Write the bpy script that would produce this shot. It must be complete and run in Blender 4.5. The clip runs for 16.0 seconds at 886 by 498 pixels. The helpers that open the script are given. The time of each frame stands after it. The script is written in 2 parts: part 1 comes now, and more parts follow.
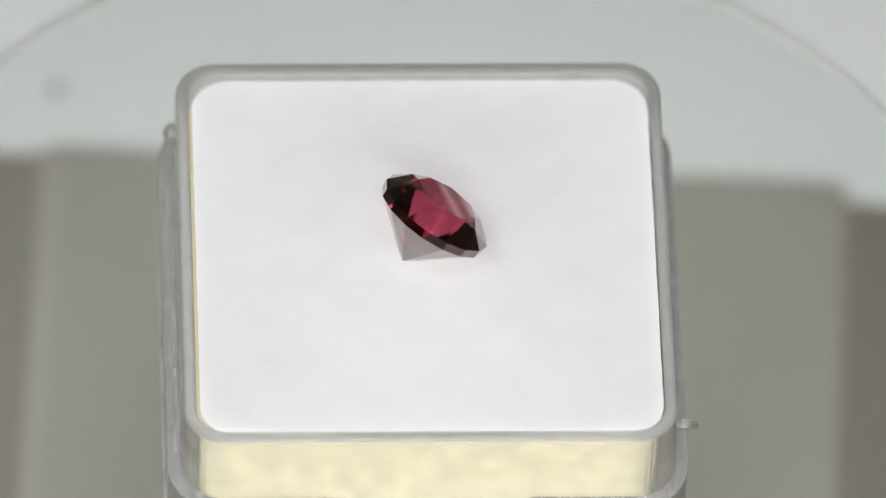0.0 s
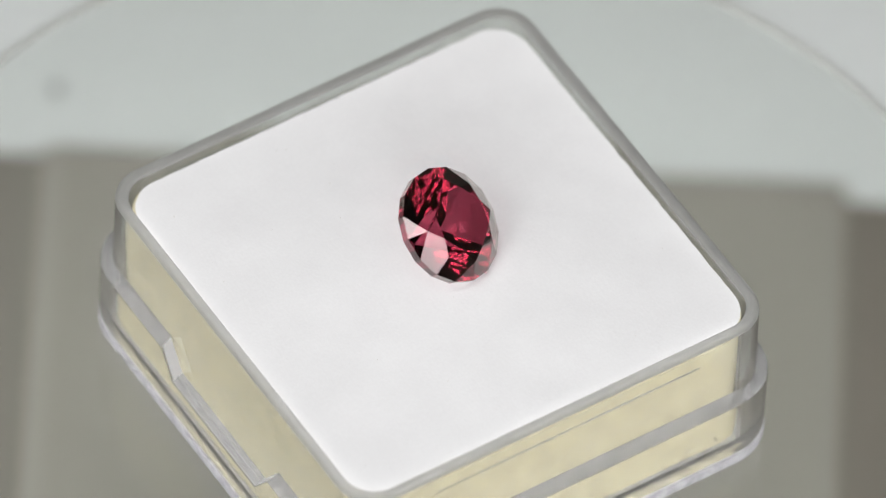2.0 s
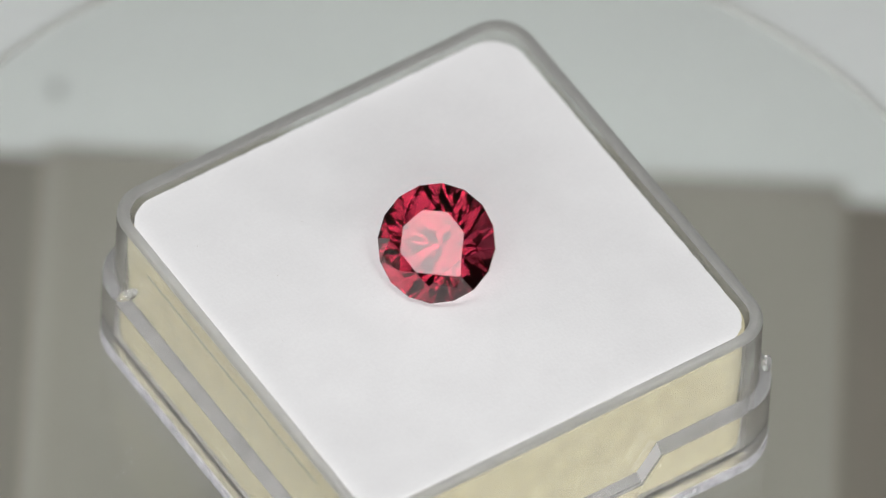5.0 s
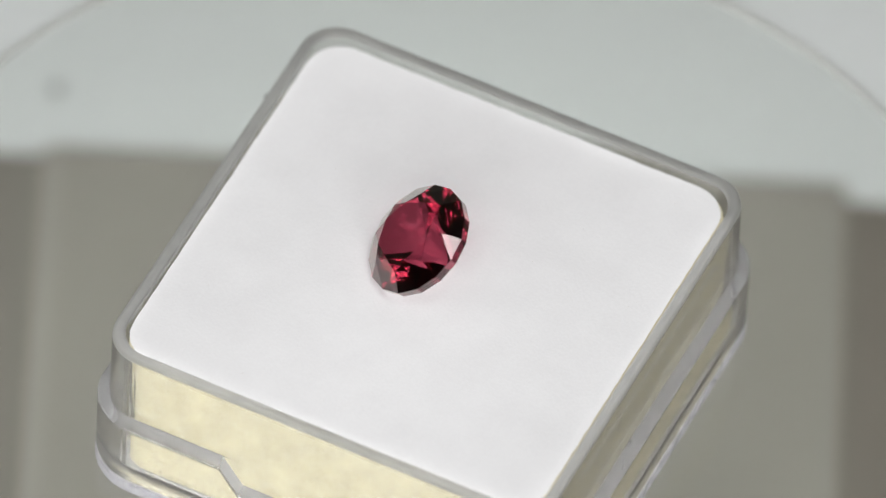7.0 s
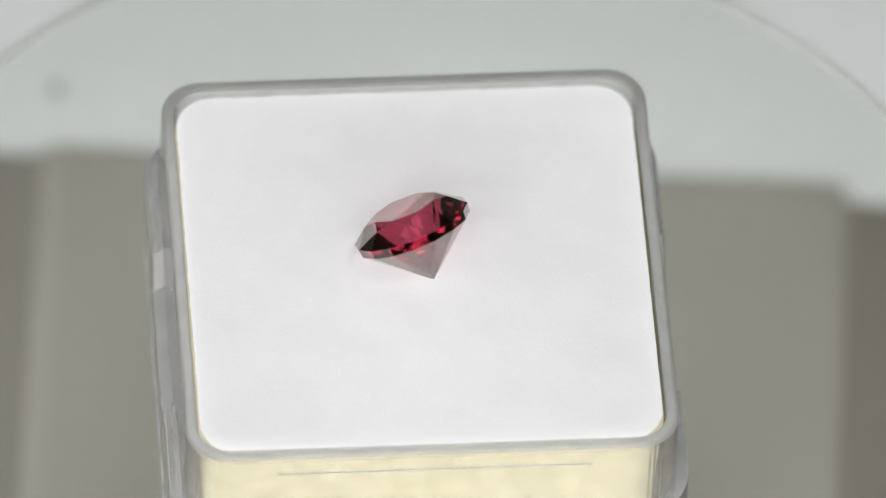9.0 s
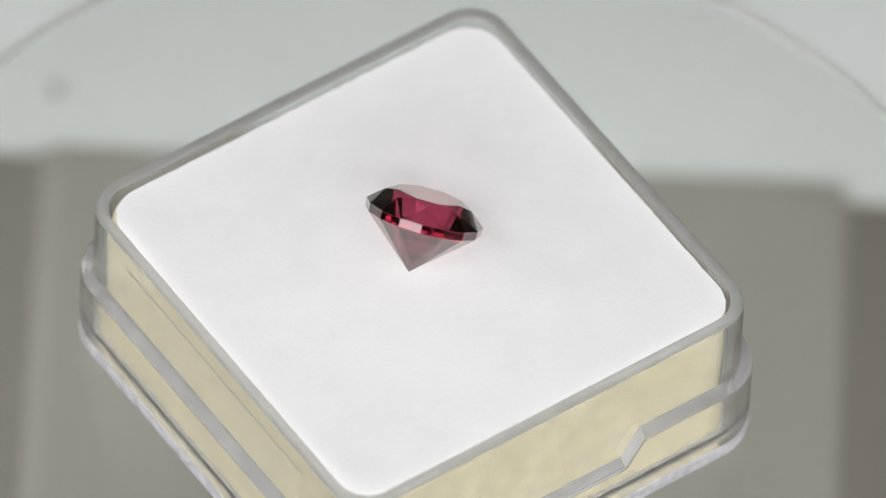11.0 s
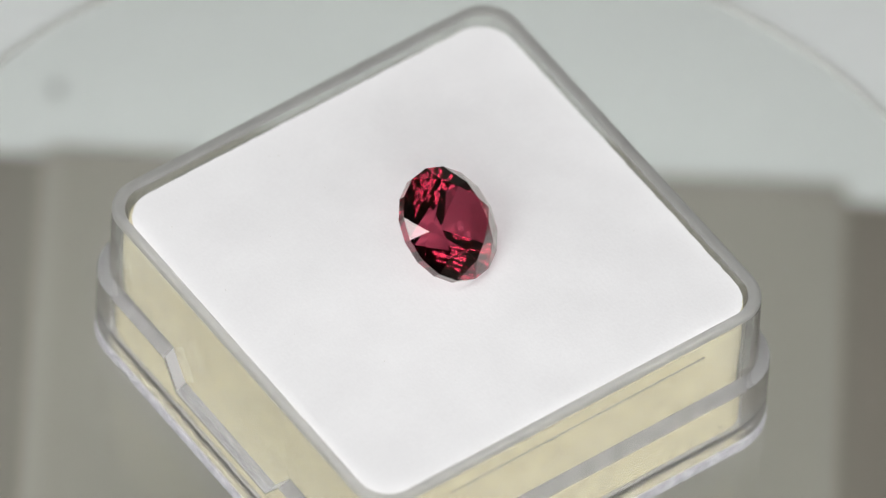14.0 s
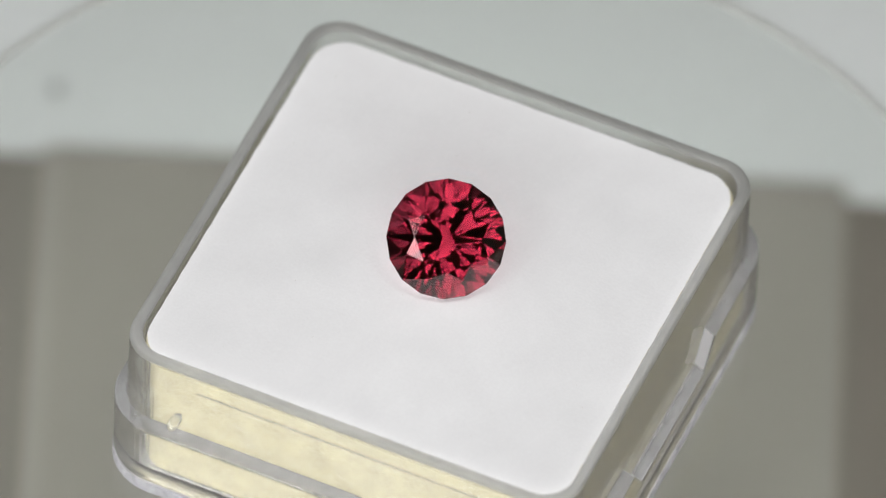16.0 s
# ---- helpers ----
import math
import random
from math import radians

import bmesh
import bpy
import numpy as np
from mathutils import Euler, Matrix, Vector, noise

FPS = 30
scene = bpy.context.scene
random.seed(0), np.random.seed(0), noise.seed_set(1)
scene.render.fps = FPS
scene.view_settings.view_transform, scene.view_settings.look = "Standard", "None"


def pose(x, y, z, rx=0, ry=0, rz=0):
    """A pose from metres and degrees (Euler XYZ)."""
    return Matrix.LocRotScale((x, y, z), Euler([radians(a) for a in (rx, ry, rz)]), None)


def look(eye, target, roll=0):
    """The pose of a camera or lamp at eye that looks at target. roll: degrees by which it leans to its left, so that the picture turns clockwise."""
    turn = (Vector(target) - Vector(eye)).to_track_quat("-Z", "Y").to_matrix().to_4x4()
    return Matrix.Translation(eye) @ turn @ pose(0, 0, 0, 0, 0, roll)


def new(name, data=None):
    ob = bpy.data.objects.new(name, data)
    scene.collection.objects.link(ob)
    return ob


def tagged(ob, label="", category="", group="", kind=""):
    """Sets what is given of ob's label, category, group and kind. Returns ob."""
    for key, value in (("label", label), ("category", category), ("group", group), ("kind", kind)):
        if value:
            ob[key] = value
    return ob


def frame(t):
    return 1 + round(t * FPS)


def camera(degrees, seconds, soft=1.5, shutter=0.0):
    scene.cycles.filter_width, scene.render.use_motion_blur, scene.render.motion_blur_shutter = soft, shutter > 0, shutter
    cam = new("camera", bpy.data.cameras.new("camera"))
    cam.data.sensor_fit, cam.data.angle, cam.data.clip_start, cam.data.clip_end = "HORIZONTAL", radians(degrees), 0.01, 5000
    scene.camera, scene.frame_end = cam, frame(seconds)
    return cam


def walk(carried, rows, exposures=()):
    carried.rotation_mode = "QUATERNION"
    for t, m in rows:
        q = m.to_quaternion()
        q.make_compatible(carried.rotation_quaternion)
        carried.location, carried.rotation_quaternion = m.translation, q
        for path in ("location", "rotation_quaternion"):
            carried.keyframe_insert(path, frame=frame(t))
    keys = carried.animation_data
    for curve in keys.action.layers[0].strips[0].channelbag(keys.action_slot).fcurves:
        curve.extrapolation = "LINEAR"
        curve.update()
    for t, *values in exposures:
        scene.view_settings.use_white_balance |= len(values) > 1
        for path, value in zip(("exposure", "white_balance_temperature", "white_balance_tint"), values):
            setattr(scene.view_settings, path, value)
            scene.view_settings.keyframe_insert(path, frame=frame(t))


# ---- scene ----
MM = 0.001
PERIOD = 12.1            # seconds for one turn of the table
T_SQUARE = 0.14          # the box stands square to the camera
ELEV = 50.4
RIM = 11.5 * MM          # top of the clear tray
DIST = 0.90

# camera, standing still
cam = camera(3.442, 16.0, soft=1.3)
E_ = radians(ELEV)
target = Vector((0.80 * MM, 0.62 * MM, RIM + 0.52 * MM))
eye = target + DIST * Vector((0, -math.cos(E_), math.sin(E_)))
cam.data.dof.use_dof, cam.data.dof.focus_distance, cam.data.dof.aperture_fstop = True, DIST - 0.002, 28
cam_pose = look(eye, target, 3.0)
walk(cam, [(0.0, cam_pose), (16.0, cam_pose)], [(0.0, 0.0), (1.8, 0.0), (3.0, -0.08), (4.2, -0.13), (5.2, -0.13), (6.4, -0.09),
                                                   (7.1, -0.05), (8.0, 0.0), (13.9, 0.0), (15.1, -0.08), (16.0, -0.12)])


def spin(t):
    """The turn of the table at t, in degrees; it runs clockwise from above."""
    return -360.0 / PERIOD * (t - T_SQUARE)


# ---- light ----
world = bpy.data.worlds.new("room_air")
scene.world = world
world.use_nodes = True
world.node_tree.nodes["Background"].inputs["Color"].default_value = (0.80, 0.86, 0.90, 1)
world.node_tree.nodes["Background"].inputs["Strength"].default_value = 0.05


def soft_box(name, place, aim, width, height, watts, colour):
    data = bpy.data.lights.new(name, "AREA")
    data.shape, data.size, data.size_y = "RECTANGLE", width, height
    data.energy, data.color = watts, colour
    ob = new(name, data)
    ob.matrix_world = look(place, aim)
    return ob


LAMP_D = 1.25


def lamp_round_camera(name, azimuth, elevation, width, height, radiance, colour):
    """A soft box of that radiance, azimuth counted from the camera's side, positive to the right."""
    a, e = radians(azimuth), radians(elevation)
    at = Vector((math.sin(a) * math.cos(e), -math.cos(a) * math.cos(e), math.sin(e))) * LAMP_D
    return soft_box(name, at, (0, 0, 0.01), width, height, radiance * math.pi * width * height, colour)


# soft boxes below, beside and above the camera
lamp_round_camera("lamp_front", -2, 29, 1.42, 0.56, 5.25, (1.0, 0.985, 0.985))
lamp_round_camera("lamp_left", -47, 49, 0.48, 0.44, 5.0, (0.985, 0.99, 0.985))
lamp_round_camera("lamp_top", 7, 66, 0.68, 0.46, 7.6, (0.985, 0.99, 0.985))


# ---- materials ----
def material(name, colour, rough=0.5, metal=0.0, ior=1.5, transmission=0.0, emit=0.0, specular=0.5):
    m = bpy.data.materials.new(name)
    m.use_nodes = True
    b = m.node_tree.nodes["Principled BSDF"]
    b.inputs["Base Color"].default_value = (*colour, 1)
    b.inputs["Roughness"].default_value = rough
    b.inputs["Metallic"].default_value = metal
    b.inputs["IOR"].default_value = ior
    b.inputs["Transmission Weight"].default_value = transmission
    b.inputs["Specular IOR Level"].default_value = specular
    if emit:
        b.inputs["Emission Color"].default_value = (*colour, 1)
        b.inputs["Emission Strength"].default_value = emit
    return m


def grain(m, scales, low, high, bump=0.0, distance=0.0001, rough=None):
    """Two noises of those scales (per metre) vary the colour from low to high and lift the surface."""
    t = m.node_tree
    b = t.nodes["Principled BSDF"]
    co = t.nodes.new("ShaderNodeTexCoord")
    made = []
    for s in scales:
        n = t.nodes.new("ShaderNodeTexNoise")
        n.inputs["Scale"].default_value = s
        n.inputs["Detail"].default_value = 4
        t.links.new(co.outputs["Object"], n.inputs["Vector"])
        made.append(n)
    mix = t.nodes.new("ShaderNodeMath")
    mix.operation = "MULTIPLY_ADD"
    mix.inputs[1].default_value = 0.5
    half = t.nodes.new("ShaderNodeMath")
    half.operation = "MULTIPLY"
    half.inputs[1].default_value = 0.5
    t.links.new(made[0].outputs["Fac"], mix.inputs[0])
    t.links.new(made[1].outputs["Fac"], half.inputs[0])
    t.links.new(half.outputs[0], mix.inputs[2])
    ramp = t.nodes.new("ShaderNodeValToRGB")
    ramp.color_ramp.elements[0].position, ramp.color_ramp.elements[0].color = 0.32, (*low, 1)
    ramp.color_ramp.elements[1].position, ramp.color_ramp.elements[1].color = 0.68, (*high, 1)
    t.links.new(mix.outputs[0], ramp.inputs["Fac"])
    t.links.new(ramp.outputs["Color"], b.inputs["Base Color"])
    if rough:
        rr = t.nodes.new("ShaderNodeMapRange")
        rr.inputs["From Min"].default_value, rr.inputs["From Max"].default_value = 0.3, 0.7
        rr.inputs["To Min"].default_value, rr.inputs["To Max"].default_value = rough
        t.links.new(made[1].outputs["Fac"], rr.inputs["Value"])
        t.links.new(rr.outputs["Result"], b.inputs["Roughness"])
    if bump:
        bp = t.nodes.new("ShaderNodeBump")
        bp.inputs["Strength"].default_value = bump
        bp.inputs["Distance"].default_value = distance
        t.links.new(mix.outputs[0], bp.inputs["Height"])
        t.links.new(bp.outputs["Normal"], b.inputs["Normal"])
    return m


M_PLASTIC = material("clear_plastic", (0.97, 0.97, 0.955), 0.03, ior=1.55, transmission=1.0)


def scuffed(m, share, colour, spread=0.45):
    """Blend a clear plastic with the pale scatter of a scuffed, moulded surface."""
    t = m.node_tree
    b, out = t.nodes["Principled BSDF"], t.nodes["Material Output"]
    dif, tra = t.nodes.new("ShaderNodeBsdfDiffuse"), t.nodes.new("ShaderNodeBsdfTranslucent")
    dif.inputs["Color"].default_value = tra.inputs["Color"].default_value = (*colour, 1)
    both, mix = t.nodes.new("ShaderNodeMixShader"), t.nodes.new("ShaderNodeMixShader")
    both.inputs["Fac"].default_value = 0.5
    t.links.new(dif.outputs[0], both.inputs[1])
    t.links.new(tra.outputs[0], both.inputs[2])
    n, co = t.nodes.new("ShaderNodeTexNoise"), t.nodes.new("ShaderNodeTexCoord")
    n.inputs["Scale"].default_value, n.inputs["Detail"].default_value = 700, 5
    rng = t.nodes.new("ShaderNodeMapRange")
    rng.inputs["From Min"].default_value, rng.inputs["From Max"].default_value = 0.3, 0.75
    rng.inputs["To Min"].default_value, rng.inputs["To Max"].default_value = share * (1 - spread), share * (1 + spread)
    t.links.new(co.outputs["Object"], n.inputs["Vector"])
    t.links.new(n.outputs["Fac"], rng.inputs["Value"])
    t.links.new(rng.outputs["Result"], mix.inputs["Fac"])
    t.links.new(b.outputs[0], mix.inputs[1])
    t.links.new(both.outputs[0], mix.inputs[2])
    t.links.new(mix.outputs[0], out.inputs["Surface"])
    return m


scuffed(M_PLASTIC, 0.15, (0.58, 0.58, 0.56))
M_EDGE = scuffed(material("ground_plastic_edge", (0.97, 0.97, 0.955), 0.1, ior=1.45, transmission=1.0), 0.5, (0.78, 0.785, 0.755), 0.07)
# M_LEDGE: the tray's clear plastic, its dim refracted look painted in as grey scatter
M_LEDGE = scuffed(material("shade_grey_ledge", (0.97, 0.97, 0.955), 0.1, ior=1.55, transmission=1.0), 0.4, (0.30, 0.305, 0.295), 0.08)
M_FROST = scuffed(material("frosted_plastic", (0.97, 0.97, 0.96), 0.25, ior=1.55, transmission=1.0), 0.5, (0.62, 0.61, 0.64))
M_NOTCH = scuffed(material("ground_notch_end", (0.97, 0.97, 0.96), 0.3, ior=1.5, transmission=1.0), 0.62, (0.72, 0.715, 0.73), 0.1)
M_RIM = scuffed(material("cloudy_edge", (0.95, 0.97, 0.95), 0.6, ior=1.3, transmission=1.0), 0.8, (0.58, 0.59, 0.575), 0.1)
M_PAD = grain(material("white_flannel", (0.85, 0.85, 0.86), 0.95, specular=0.1), (420, 5200),
              (0.805, 0.80, 0.81), (0.852, 0.85, 0.858), 0.25, 0.00008)
M_FOAM = grain(material("cream_foam", (0.85, 0.77, 0.5), 0.9, specular=0.1), (160, 3000),
               (0.56, 0.512, 0.343), (0.572, 0.533, 0.38), 0.1, 0.0001)


def gem_material(colour, ior):
    """Clear coloured stone: each pass and inner bounce takes its share of light; the polish on top stays colourless."""
    m = bpy.data.materials.new("garnet")
    m.use_nodes = True
    t = m.node_tree
    t.nodes.remove(t.nodes["Principled BSDF"])
    glass, gloss, mix = t.nodes.new("ShaderNodeBsdfGlass"), t.nodes.new("ShaderNodeBsdfGlossy"), t.nodes.new("ShaderNodeMixShader")
    glass.inputs["Color"].default_value = (*colour, 1)
    glass.inputs["Roughness"].default_value = 0.0
    glass.inputs["IOR"].default_value = ior
    gloss.inputs["Roughness"].default_value = 0.0
    gloss.inputs["Color"].default_value = (0.92, 1, 0.93, 1)
    lw, p5, fac = t.nodes.new("ShaderNodeLayerWeight"), t.nodes.new("ShaderNodeMath"), t.nodes.new("ShaderNodeMath")
    lw.inputs["Blend"].default_value = 0.5
    p5.operation, p5.inputs[1].default_value = "POWER", 3.0
    f0 = ((ior - 1) / (ior + 1)) ** 2
    fac.operation, fac.inputs[1].default_value, fac.inputs[2].default_value = "MULTIPLY_ADD", 1 - f0, 0.8 * f0
    t.links.new(lw.outputs["Facing"], p5.inputs[0])
    t.links.new(p5.outputs[0], fac.inputs[0])
    t.links.new(fac.outputs[0], mix.inputs["Fac"])
    t.links.new(glass.outputs[0], mix.inputs[1])
    t.links.new(gloss.outputs[0], mix.inputs[2])
    t.links.new(mix.outputs[0], t.nodes["Material Output"].inputs["Surface"])
    return m


M_GEM = gem_material((0.572, 0.243, 0.315), 1.77)
M_DISC = material("clear_acrylic", (0.955, 0.975, 0.955), 0.02, ior=1.49, transmission=1.0)
M_DUST = material("dust", (0.42, 0.41, 0.39), 0.9)
M_CRUMB = material("foam_crumb", (0.30, 0.28, 0.21), 0.9)
M_GRAIN = material("bright_grain", (0.86, 0.82, 0.62), 0.4)
M_LINT = material("lint", (0.6, 0.58, 0.55), 0.9)
M_SPINDLE = grain(material("grey_plastic", (0.2, 0.2, 0.19), 0.5), (60, 900), (0.18, 0.18, 0.17), (0.23, 0.23, 0.22))
M_SPOT = material("dark_spot", (0.03, 0.03, 0.03), 0.8)
M_CARD = grain(material("grey_card", (0.3, 0.29, 0.26), 0.85), (30, 1500), (0.280, 0.268, 0.236), (0.306, 0.292, 0.258), 0.2, 0.00005)
M_CARD_SIDE = grain(material("warm_grey_card", (0.27, 0.25, 0.22), 0.85), (30, 1500), (0.199, 0.187, 0.162), (0.222, 0.208, 0.181), 0.2, 0.00005)
M_BROWN = grain(material("brown_card", (0.18, 0.16, 0.13), 0.85), (30, 1500), (0.177, 0.160, 0.134), (0.196, 0.177, 0.149), 0.2, 0.00005)
M_PAPER = grain(material("white_paper", (0.6, 0.6, 0.6), 0.5), (25, 500), (0.632, 0.659, 0.649), (0.676, 0.703, 0.692))
M_PALE_CARD = grain(material("pale_card", (0.2, 0.2, 0.18), 0.85), (30, 1500), (0.315, 0.300, 0.266), (0.338, 0.324, 0.288), 0.2, 0.00005)
M_TABLE = grain(material("dark_table", (0.1, 0.09, 0.08), 0.6), (12, 160), (0.085, 0.074, 0.063), (0.125, 0.108, 0.092), 0.1, 0.0003)
M_WALL = grain(material("taupe_wall", (0.16, 0.15, 0.13), 0.9), (1.5, 60), (0.29, 0.285, 0.26), (0.33, 0.325, 0.30))


# ---- helpers of this scene ----
def part(name, bm, mat, parent, label="", smooth=False, keep=False):
    if not keep:
        bmesh.ops.recalc_face_normals(bm, faces=bm.faces)
    me = bpy.data.meshes.new(name)
    bm.to_mesh(me)
    bm.free()
    me.materials.append(mat)
    if smooth:
        for p in me.polygons:
            p.use_smooth = smooth is True or p.normal.z > smooth
    ob = new(name, me)
    ob.parent = parent
    return tagged(ob, label)


def box_bm(x0, x1, y0, y1, z0, z1, bevel=0.0):
    bm = bmesh.new()
    bmesh.ops.create_cube(bm, size=1)
    for v in bm.verts:
        v.co = Vector(((x0 + x1) / 2 + v.co.x * (x1 - x0), (y0 + y1) / 2 + v.co.y * (y1 - y0), (z0 + z1) / 2 + v.co.z * (z1 - z0)))
    if bevel:
        bmesh.ops.bevel(bm, geom=bm.edges[:], offset=bevel, segments=2, affect="EDGES", profile=0.5)
    return bm


def lathe(profile, steps):
    """A body of revolution about z from (radius, z) pairs, closed where the radius is 0."""
    bm = bmesh.new()
    rings = []
    for r, z in profile:
        if r == 0:
            rings.append([bm.verts.new((0, 0, z))])
        else:
            rings.append([bm.verts.new((r * math.cos(2 * math.pi * k / steps), r * math.sin(2 * math.pi * k / steps), z)) for k in range(steps)])
    for a, b in zip(rings, rings[1:]):
        for k in range(steps):
            j = (k + 1) % steps
            ring = [a[k % len(a)], a[j % len(a)], b[j % len(b)], b[k % len(b)]]
            bm.faces.new(list(dict.fromkeys(ring)))
    return bm


def square_path(half, radius, side_stops, arc=10):
    """Points round a rounded square: (x, y, side, u), u the place along the side from -1 to 1."""
    out = []
    s = half - radius
    for q in range(4):
        a = q * math.pi / 2
        c, n = math.cos(a), math.sin(a)
        for u in side_stops:
            x, y = half, u * s
            out.append((c * x - n * y, n * x + c * y, q, u))
        for k in range(1, arc):
            w = k / arc * math.pi / 2
            x, y = s + radius * math.cos(w), s + radius * math.sin(w)
            out.append((c * x - n * y, n * x + c * y, q, 2))
    return out


def square_solid(levels, side_stops, arc=10, height=None, second=()):
    """Skin over rounded squares, given as (half, radius, z), closed at both ends; the bands in second take the second material."""
    bm = bmesh.new()
    rings = []
    for i, (half, radius, z) in enumerate(levels):
        ring = []
        for x, y, q, u in square_path(half, radius, side_stops, arc):
            ring.append(bm.verts.new((x, y, height(i, z, q, u, x, y) if height else z)))
        rings.append(ring)
    n = len(rings[0])
    for i, (a, b) in enumerate(zip(rings, rings[1:])):
        for k in range(n):
            f = bm.faces.new((a[k], a[(k + 1) % n], b[(k + 1) % n], b[k]))
            f.material_index = 1 if i in second else 0
    bm.faces.new(rings[0])
    bm.faces.new(rings[-1])
    return bm


def empty(name, label, category, kind=""):
    return tagged(new(name), label, category, kind=kind)


# ---- room ----
def room():
    def slab(name, label, dims, mat):
        ob = part(name, box_bm(*dims), mat, None)
        tagged(ob, label, name.split("_")[0], kind="structure")

    slab("wall_north", "plain taupe painted wall of a dim room", (-2.4, 2.4, 2.4, 2.5, -0.9, 2.0), M_WALL)
    slab("wall_south", "plain taupe painted wall of a dim room", (-2.4, 2.4, -2.5, -2.4, -0.9, 2.0), M_WALL)
    slab("wall_east", "plain taupe painted wall of a dim room", (2.4, 2.5, -2.5, 2.5, -0.9, 2.0), M_WALL)
    slab("wall_west", "plain taupe painted wall of a dim room", (-2.5, -2.4, -2.5, 2.5, -0.9, 2.0), M_WALL)
    slab("floor", "dim taupe floor under the work table", (-2.5, 2.5, -2.5, 2.5, -1.0, -0.9), M_WALL)
    slab("ceiling", "plain taupe ceiling above the table", (-2.5, 2.5, -2.5, 2.5, 2.0, 2.1), M_WALL)


TABLE_Z = -45 * MM


def work_table():
    t = empty("work_table", "dark brown table under the white paper", "table")
    t.location = (0, 0, -0.9)
    part("tabletop", box_bm(-0.6, 0.6, -0.45, 0.55, 0.85, 0.9 + TABLE_Z - 0.2 * MM, 0.004), M_TABLE, t)
    for x in (-0.55, 0.55):
        for y in (-0.40, 0.50):
            part("leg", box_bm(x - 0.025, x + 0.025, y - 0.025, y + 0.025, 0, 0.85, 0.003), M_TABLE, t)


def white_paper():
    """A sheet of white paper that the turntable stands on."""
    p = empty("white_paper", "sheet of white paper on the table under the turntable", "paper")
    p.location = (0, 0, TABLE_Z - 0.19 * MM)
    part("sheet", box_bm(-80 * MM, 80 * MM, -60 * MM, 225 * MM, 0, 0.19 * MM), M_PAPER, p)
    bm = bmesh.new()
    bmesh.ops.create_icosphere(bm, subdivisions=2, radius=1, matrix=Matrix.Translation((-25.42 * MM, 59.36 * MM, 0.19 * MM)) @ Matrix.Diagonal((0.40 * MM, 0.48 * MM, 0.05 * MM, 1)))
    part("spot", bm, M_SPOT, p, "small dark spot")


def card(name, label, corners, mat, thick):
    """A thin card with a straight cut outline lying on the table."""
    bm = bmesh.new()
    low = [bm.verts.new((x * MM, y * MM, 0)) for x, y in corners]
    high = [bm.verts.new((x * MM, y * MM, thick)) for x, y in corners]
    bm.faces.new(low)
    bm.faces.new(high)
    n = len(low)
    for k in range(n):
        bm.faces.new((low[k], low[(k + 1) % n], high[(k + 1) % n], high[k]))
    ob = part(name, bm, mat, None)
    ob.location = (0, 0, TABLE_Z)
    return tagged(ob, label, "card")


def cards():
    card("grey_card", "plain grey card lying under the clear turntable plate", [(-24.7, -47.6), (27.1, -47.6), (27.3, 54.4), (-25.1, 54.1), (-25.4, 53.7)], M_CARD, 0.5 * MM)
    card("grey_card", "narrow warm grey card strip beside the grey card", [(-62.7, -47.6), (-24.4, -47.6), (-25.0, 53.3), (-62.7, 52.7)], M_CARD_SIDE, 0.4 * MM)
    card("pale_card_strip", "thin pale grey card strip between two cards", [(-25.6, -47.6), (-24.2, -47.6), (-24.6, 53.8), (-26.0, 53.8)], M_PALE_CARD, 0.6 * MM)
    card("brown_card", "dark brown card lying beside the grey card", [(26.9, -47.6), (62.6, -47.6), (62.6, 50.6), (27.0, 53.0)], M_BROWN, 0.3 * MM)


DISC_R = 36.95 * MM


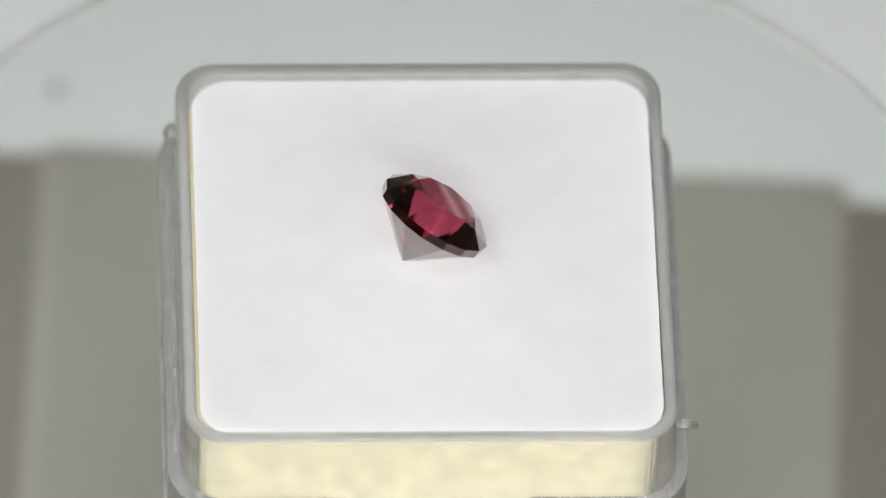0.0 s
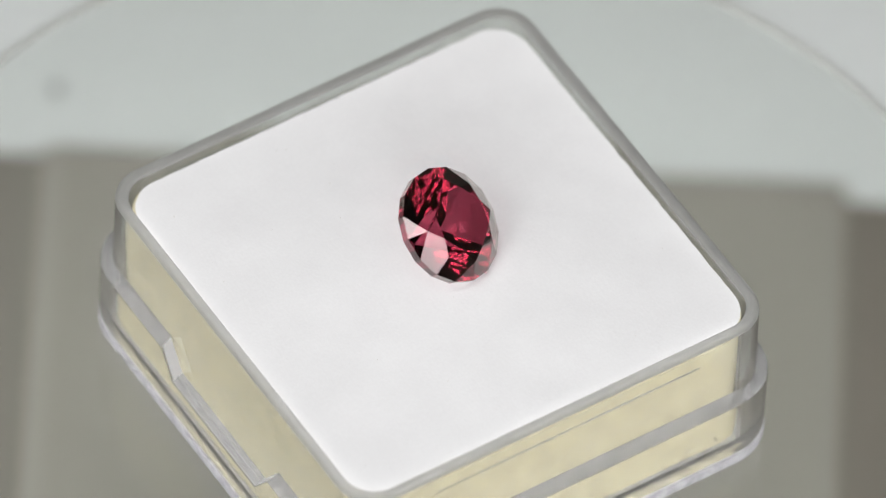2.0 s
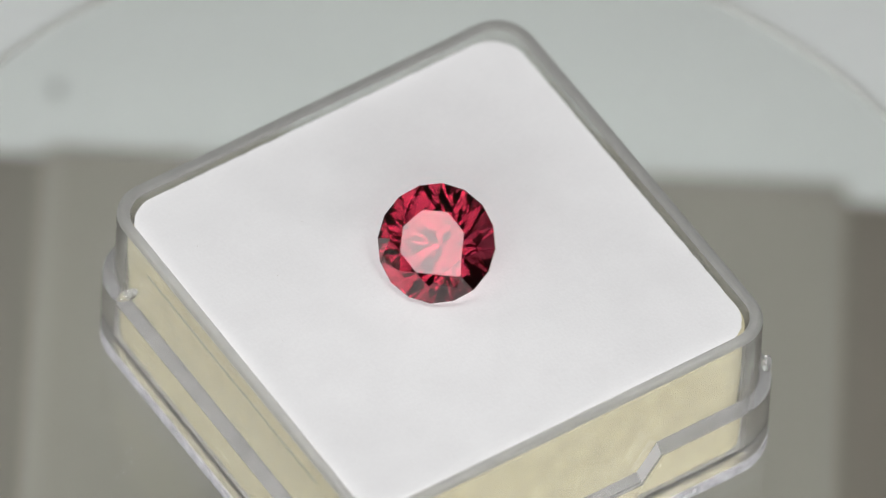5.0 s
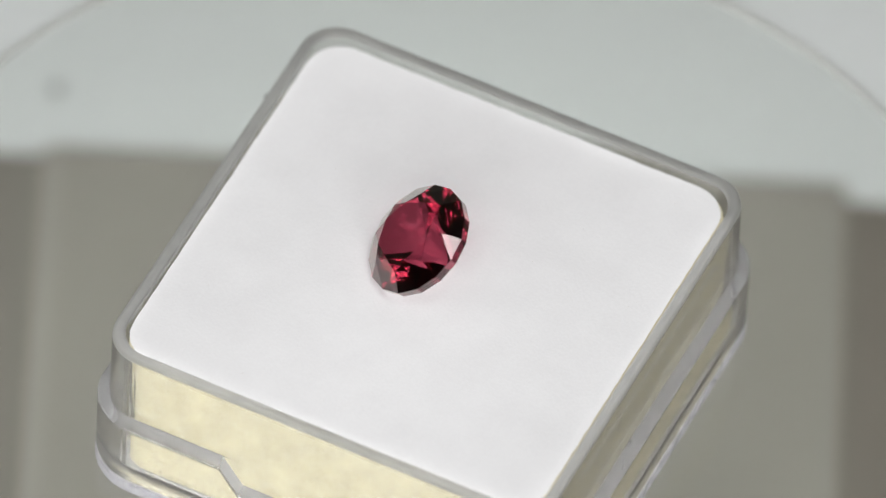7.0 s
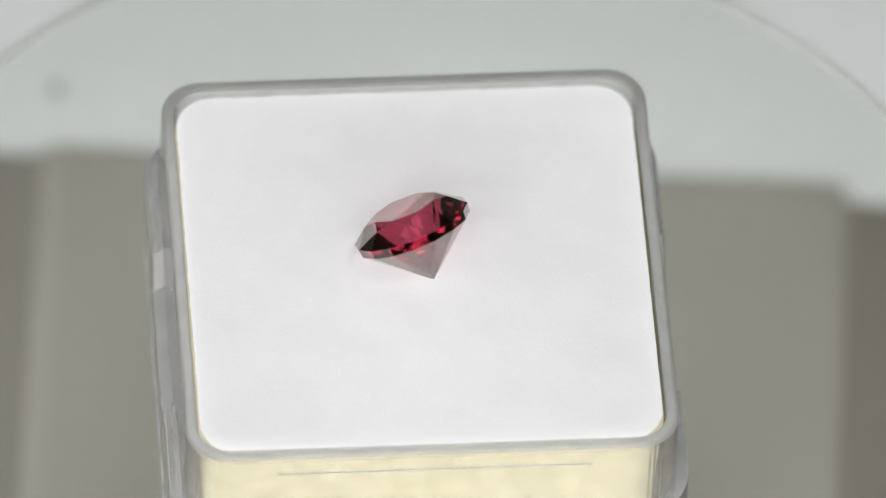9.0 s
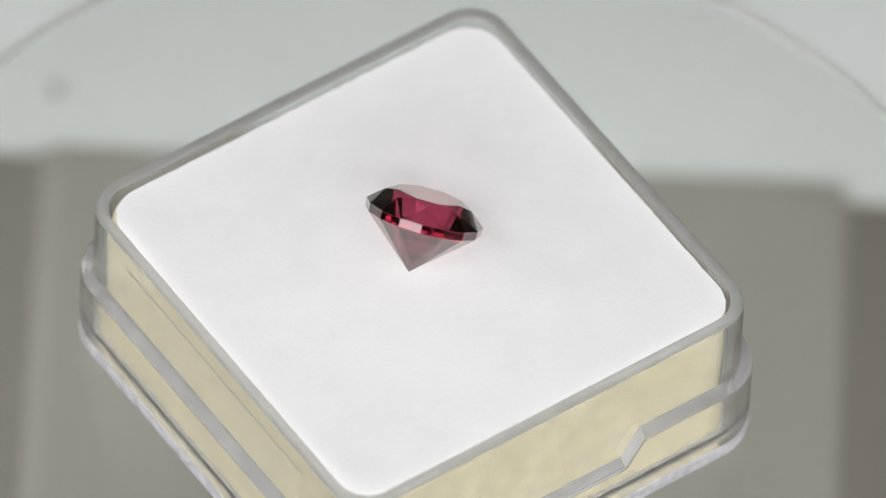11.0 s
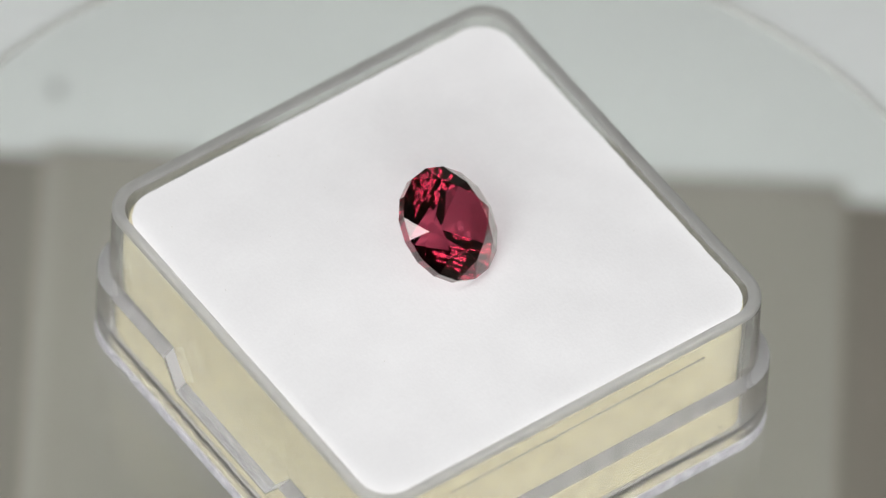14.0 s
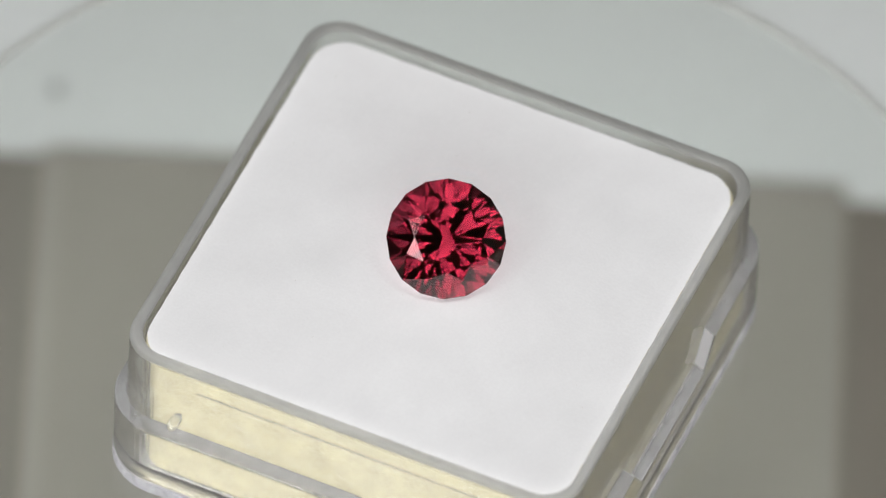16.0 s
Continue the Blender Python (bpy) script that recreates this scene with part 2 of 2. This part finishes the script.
def turntable():
    """A clear round plate on a spindle with a low foot."""
    disc = empty("turntable", "clear acrylic round turntable plate with specks of dust", "turntable")
    r = DISC_R - 0.35 * MM
    plate = part("plate", lathe([(0, -1.2 * MM), (r, -1.2 * MM), (r, 0), (0, 0)], 240), M_DISC, disc)
    plate.data.materials.append(M_RIM)
    for f in plate.data.polygons:
        if abs(f.normal.z) < 0.5:
            f.material_index = 1
    ring = bmesh.new()
    prof = [(r + 0.004 * MM, -1.2 * MM), (DISC_R - 0.1 * MM, -1.2 * MM), (DISC_R, -1.1 * MM), (DISC_R, -0.12 * MM), (DISC_R - 0.04 * MM, -0.04 * MM), (DISC_R - 0.12 * MM, 0), (r + 0.004 * MM, 0)]
    loops = [[ring.verts.new((a * math.cos(2 * math.pi * k / 240), a * math.sin(2 * math.pi * k / 240), z)) for k in range(240)] for a, z in prof]
    for a, b in zip(loops, loops[1:] + loops[:1]):
        for k in range(240):
            ring.faces.new((a[k], a[(k + 1) % 240], b[(k + 1) % 240], b[k]))
    edge = part("rim", ring, M_RIM, disc, "cloudy cut edge", smooth=True)
    edge.visible_shadow = False
    plate.visible_shadow = False
    part("spindle", lathe([(0, TABLE_Z + 0.5 * MM), (9 * MM, TABLE_Z + 0.5 * MM), (9 * MM, TABLE_Z + 3 * MM), (5 * MM, TABLE_Z + 3.6 * MM), (5 * MM, -1.22 * MM), (0, -1.22 * MM)], 64), M_SPINDLE, disc)
    rng = random.Random(5)
    bm = bmesh.new()
    for _ in range(34):
        r, a = DISC_R * math.sqrt(rng.uniform(0.3, 0.95)), rng.uniform(0, 6.283)
        s = rng.uniform(0.02, 0.07) * MM
        m = Matrix.Translation((r * math.cos(a), r * math.sin(a), s * 0.3)) @ Matrix.Diagonal((s * rng.uniform(0.6, 1.8), s, s * 0.5, 1))
        bmesh.ops.create_icosphere(bm, subdivisions=1, radius=1, matrix=m)
    tagged(part("dust_specks", bm, M_DUST, disc, "pale dust specks on the plate"), kind="stuff")
    return disc


# ---- the clear box ----
BOX_X, BOX_Y = -0.27 * MM, 0.70 * MM
LEDGE = 6.4 * MM
TRAY_TOP = RIM + 0.42 * MM
STOPS = (-1, -0.5, -0.39, -0.2, 0, 0.2, 0.39, 0.5, 1)


def gem_box():
    """Clear tray: an outer wall up to a ledge, notched on two sides, and a thinner collar above."""
    g = empty("gem_box", "clear plastic square gem box tray, slightly scuffed", "box")

    def height(i, z, q, u, x, y):
        if i in (3, 4, 5, 6) and q in (1, 3) and abs(u) < 0.4:
            return z - 1.95 * MM
        return z

    o, c, n, d = 15.85 * MM, 14.95 * MM, 14.22 * MM, 0.12 * MM
    base = [(o - 0.7 * MM, 3.0 * MM, 0), (o - 0.2 * MM, 3.5 * MM, 0.1 * MM), (o + 0.05 * MM, 3.7 * MM, 0.35 * MM), (o + 0.05 * MM, 3.7 * MM, 1.2 * MM), (o - 0.3 * MM, 3.4 * MM, 1.28 * MM)]
    bm = square_solid(base, STOPS, 12)
    bmesh.ops.translate(bm, verts=bm.verts, vec=(BOX_X, BOX_Y, 0))
    foot = part("base_rim", bm, M_FROST, g, "whitish frosted bottom edge")
    foot.visible_shadow = False
    levels = [(o - 0.5 * MM, 3.2 * MM, 1.3 * MM), (o - 0.02 * MM, 3.6 * MM, 1.32 * MM), (o, 3.6 * MM, 1.45 * MM), (o, 3.6 * MM, LEDGE - 0.48 * MM), (o - 0.04 * MM, 3.56 * MM, LEDGE - 0.40 * MM), (o - 0.1 * MM, 3.5 * MM, LEDGE - 0.35 * MM),
              (c + d + 0.03 * MM, 2.7 * MM, LEDGE), (c + d, 2.7 * MM, LEDGE + 0.05 * MM),
              (c, 2.5 * MM, TRAY_TOP - 0.3 * MM), (c - 0.04 * MM, 2.46 * MM, TRAY_TOP - 0.15 * MM), (c - 0.14 * MM, 2.4 * MM, TRAY_TOP - 0.04 * MM), (c - 0.27 * MM, 2.3 * MM, TRAY_TOP),
              (n + 0.2 * MM, 2.15 * MM, TRAY_TOP - 0.01 * MM), (n + 0.07 * MM, 2.06 * MM, TRAY_TOP - 0.07 * MM), (n, 2.0 * MM, TRAY_TOP - 0.22 * MM),
              (n, 2.0 * MM, 1.75 * MM), (n - 0.3 * MM, 1.8 * MM, 1.5 * MM)]
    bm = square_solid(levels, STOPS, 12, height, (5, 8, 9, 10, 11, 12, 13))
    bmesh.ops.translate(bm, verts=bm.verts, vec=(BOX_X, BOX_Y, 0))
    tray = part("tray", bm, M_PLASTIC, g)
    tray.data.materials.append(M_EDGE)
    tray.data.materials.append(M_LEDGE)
    tray.data.materials.append(M_NOTCH)
    # upward ledge faces get the darker copy with shade in its colour
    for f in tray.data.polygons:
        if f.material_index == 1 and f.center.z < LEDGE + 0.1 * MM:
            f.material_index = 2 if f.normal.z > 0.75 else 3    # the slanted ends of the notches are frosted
    tray.visible_shadow = False
    for s in (-1, 1):
        x = BOX_X + s * (c + 0.06 * MM)
        ridge = part("ridge", box_bm(x - 0.05 * MM, x + 0.05 * MM, BOX_Y - 9.5 * MM, BOX_Y + 9.5 * MM, TRAY_TOP - 1.67 * MM, TRAY_TOP - 1.52 * MM, 0.04 * MM), M_PLASTIC, g)
        ridge.visible_shadow = False
    bm = bmesh.new()
    bmesh.ops.create_icosphere(bm, subdivisions=2, radius=0.5 * MM,
                               matrix=Matrix.Translation((BOX_X + c + 0.75 * MM, BOX_Y - 10.6 * MM, 7.8 * MM)) @ Matrix.Diagonal((1.6, 0.75, 0.6, 1)))
    nub = part("nub", bm, M_PLASTIC, g, "small moulding nub", smooth=True)
    nub.visible_shadow = False
    bm = bmesh.new()
    bmesh.ops.create_icosphere(bm, subdivisions=2, radius=0.5 * MM,
                               matrix=Matrix.Translation((BOX_X - 15.2 * MM, BOX_Y + 13.7 * MM, LEDGE + 0.4 * MM)) @ pose(0, 0, 0, 0, 0, -42) @ Matrix.Diagonal((0.7, 1.0, 1.3, 1)))
    nub = part("nub", bm, M_PLASTIC, g, "small moulding nub on the ledge", smooth=True)
    nub.visible_shadow = False
    return g


PAD_EDGE = RIM - 0.34 * MM
PAD_X = BOX_X + 0.1 * MM    # the pad lies a little off the middle
PAD_MID = RIM + 0.295 * MM


def pad_height(x, y):
    """The pad's upper side: a low cushion."""
    u, v = min(1, abs(x) / (14 * MM)), min(1, abs(y) / (14 * MM))
    return PAD_EDGE + (PAD_MID - PAD_EDGE) * (1 - u ** 2) ** 2 * (1 - v ** 2) ** 2


def foam_block():
    f = empty("foam_block", "pale yellow foam block filling the clear box", "foam")
    levels = [(13.6 * MM, 1.6 * MM, 1.51 * MM), (13.95 * MM, 2.4 * MM, 1.75 * MM), (14.0 * MM, 2.4 * MM, 5 * MM), (14.14 * MM, 2.3 * MM, PAD_EDGE - 0.9 * MM), (14.12 * MM, 2.3 * MM, PAD_EDGE - 0.35 * MM)]
    bm = square_solid(levels, STOPS, 8)
    bmesh.ops.translate(bm, verts=bm.verts, vec=(BOX_X, BOX_Y, 0))
    part("block", bm, M_FOAM, f)
    tagged(part("foam_crumbs", flecks(3, 900, foam_crumb, 0.03, 0.085), M_CRUMB, f, "grey crumbs along the bottom"), kind="stuff")
    tagged(part("bright_grains", flecks(4, 40, foam_grain, 0.04, 0.09), M_GRAIN, f, "few bright grains in the foam"), kind="stuff")
    return f


def flecks(seed, count, place, low, high):
    """Many tiny flattened grains; place(rng) gives each one's spot."""
    rng = random.Random(seed)
    bm = bmesh.new()
    for _ in range(count):
        s = rng.uniform(low, high) * MM
        m = Matrix.Translation(place(rng)) @ pose(0, 0, 0, rng.uniform(0, 360), rng.uniform(0, 360), rng.uniform(0, 360)) @ Matrix.Diagonal((s * rng.uniform(0.7, 2.2), s, s * 0.7, 1))
        bmesh.ops.create_icosphere(bm, subdivisions=1, radius=1, matrix=m)
    return bm


def on_foam_side(a, u, h):
    x, y = 14.0 * math.cos(a) - u * math.sin(a), 14.0 * math.sin(a) + u * math.cos(a)
    return Vector((BOX_X + x * MM, BOX_Y + y * MM, h * MM))


def foam_crumb(rng):
    a, u = rng.randrange(4) * math.pi / 2, rng.uniform(-12.5, 12.5)
    reach = max(0.15, 0.75 + 1.3 * noise.noise(Vector((u * 0.35, a * 3, 0))))
    return on_foam_side(a, u, 1.6 + reach * rng.random() ** 1.6)


def foam_grain(rng):
    return on_foam_side(rng.randrange(4) * math.pi / 2, rng.uniform(-12.5, 12.5), rng.uniform(2.2, 8.0))


def pad_lint(rng):
    x, y = rng.uniform(-12.5, 12.5) * MM, rng.uniform(-12.5, 12.5) * MM
    return Vector((BOX_X + x, BOX_Y + y, pad_height(x, y) + 0.02 * MM))


def white_pad():
    """Soft white sheet over the foam, cushioned, with a fuzzy edge."""
    w = empty("white_pad", "soft white flannel pad on the foam", "pad")
    bm = bmesh.new()
    n = 56
    half, rad = 14.08 * MM, 2.35 * MM
    grid = []
    for i in range(n + 1):
        row = []
        for j in range(n + 1):
            x, y = (2 * i / n - 1), (2 * j / n - 1)
            # squeeze the square grid into a rounded square
            px, py = x * half, y * half
            s = half - rad
            if abs(px) > s and abs(py) > s:
                dx, dy = abs(px) - s, abs(py) - s
                m = max(dx, dy)
                l = math.hypot(dx, dy)
                px = math.copysign(s + dx * m / l, px)
                py = math.copysign(s + dy * m / l, py)
            edge = max(abs(x), abs(y))
            z = pad_height(px, py) + 0.05 * MM * noise.noise(Vector((px, py, 0)) * 260) * (1 if edge < 1 else 0)
            if edge == 1:
                k = 1 - 0.0035 * random.random()
                px, py = px * k, py * k
            row.append(bm.verts.new((px + PAD_X, py + BOX_Y, z)))
        grid.append(row)
    for i in range(n):
        for j in range(n):
            bm.faces.new((grid[i][j], grid[i + 1][j], grid[i + 1][j + 1], grid[i][j + 1]))
    edge = [e for e in bm.edges if e.is_boundary]
    for e in edge:
        e.smooth = False
    down = bmesh.ops.extrude_edge_only(bm, edges=edge)["geom"]
    low = [v for v in down if isinstance(v, bmesh.types.BMVert)]
    for v in low:
        v.co = Vector((PAD_X + (v.co.x - PAD_X) * 0.974, BOX_Y + (v.co.y - BOX_Y) * 0.974, PAD_EDGE - 0.34 * MM))
    bmesh.ops.contextual_create(bm, geom=[e for e in bm.edges if e.is_boundary])
    part("sheet", bm, M_PAD, w, smooth=0.6)
    tagged(part("lint", flecks(8, 26, pad_lint, 0.015, 0.035), M_LINT, w, "faint grey lint specks"), kind="stuff")
    return w


# ---- the stone ----
GEM_R = 3.66 * MM


def brilliant():
    """A round brilliant as the common body of its facet planes."""
    planes = []

    def facet(theta, tilt, point):
        n = np.array([math.sin(tilt) * math.cos(theta), math.sin(tilt) * math.sin(theta), math.cos(tilt)])
        planes.append((n, float(n @ np.array(point))))

    g = 0.075                                   # half the girdle's height, radius 1
    crown, pav, low = radians(35.0), radians(42.1), radians(43.2)
    apo = math.cos(math.pi / 16)
    rt = 0.567
    table = g + (1 - rt) * math.tan(crown)
    planes.append((np.array([0, 0, 1.0]), table))
    q = math.pi / 4
    upper, star = radians(41.0), radians(20.5)
    for k in range(8):
        a = k * q
        tip = (math.cos(a), math.sin(a), g)
        facet(a, crown, tip)
        facet(a, math.pi - pav, (math.cos(a), math.sin(a), -g))
        edge = rt * math.cos(math.pi / 8)
        b = a + q / 2
        facet(b, star, (edge * math.cos(b), edge * math.sin(b), table))
        for s in (-1, 1):
            w = a + s * q / 4
            facet(w, upper, (apo * math.cos(w), apo * math.sin(w), g))
            facet(w, math.pi - low, (apo * math.cos(w), apo * math.sin(w), -g))
            facet(w, radians(96), (apo * math.cos(w), apo * math.sin(w), 0))
    N = np.array([p[0] for p in planes])
    D = np.array([p[1] for p in planes])
    pts = []
    for i in range(len(N)):
        for j in range(i):
            c = np.cross(N[i], N[j])
            if c @ c < 1e-9:
                continue
            for k in range(j):
                det = c @ N[k]
                if abs(det) < 1e-7:
                    continue
                p = np.linalg.solve(N[[i, j, k]], D[[i, j, k]])
                if (N @ p <= D + 1e-7).all():
                    if not any(np.abs(p - o).max() < 2e-5 for o in pts):
                        pts.append(p)
    pts = np.array(pts)
    shells = {}
    for n, d in planes:
        name = "table_facet" if n[2] > 0.999 else "crown" if n[2] > 0.01 else "pavilion" if n[2] < -0.3 else "girdle"
        if name not in shells:
            bm = bmesh.new()
            shells[name] = (bm, [bm.verts.new(Vector(p) * GEM_R) for p in pts])
        bm, verts = shells[name]
        on = [k for k in range(len(pts)) if abs(n @ pts[k] - d) < 4e-5]
        if len(on) < 3:
            continue
        mid = pts[on].mean(0)
        u = pts[on[0]] - mid
        u /= np.linalg.norm(u)
        v = np.cross(n, u)
        on.sort(key=lambda k: math.atan2((pts[k] - mid) @ v, (pts[k] - mid) @ u))
        bm.faces.new([verts[k] for k in on])
    for bm, verts in shells.values():
        bmesh.ops.delete(bm, geom=[v for v in bm.verts if not v.link_faces], context="VERTS")
    return {name: bm for name, (bm, verts) in shells.items()}


GEM_TILT, GEM_SPIN, T_FACE = 39.5, 36.0, 4.3


def gemstone():
    s = empty("gemstone", "faceted round raspberry red garnet lying tilted on the pad", "gemstone")
    m = pose(0.17 * MM, 1.12 * MM, RIM + 0.35 * MM + 2.68 * MM, 0, 0, 0)
    m = pose(0, 0, 0, 0, 0, spin(T_SQUARE) - spin(0)) @ m
    turn = pose(0, 0, 0, 0, 0, -spin(T_FACE)) @ pose(0, 0, 0, GEM_TILT, 0, 0) @ pose(0, 0, 0, 0, 0, GEM_SPIN)
    for name, bm in brilliant().items():
        bmesh.ops.transform(bm, matrix=Matrix.Translation(m.translation) @ turn, verts=bm.verts)
        shell = part(name, bm, M_GEM, s, keep=True)
        shell.visible_shadow = name in ("girdle", "table_facet")    # light goes through the other faces
    return s


# ---- build ----
room()
work_table()
white_paper()
cards()
disc = turntable()
turning = [disc, gem_box(), foam_block(), white_pad(), gemstone()]


def motions():
    rows = [(k * 0.5, pose(0, 0, 0, 0, 0, spin(k * 0.5))) for k in range(33)]
    for thing in turning:
        walk(thing, rows)


motions()
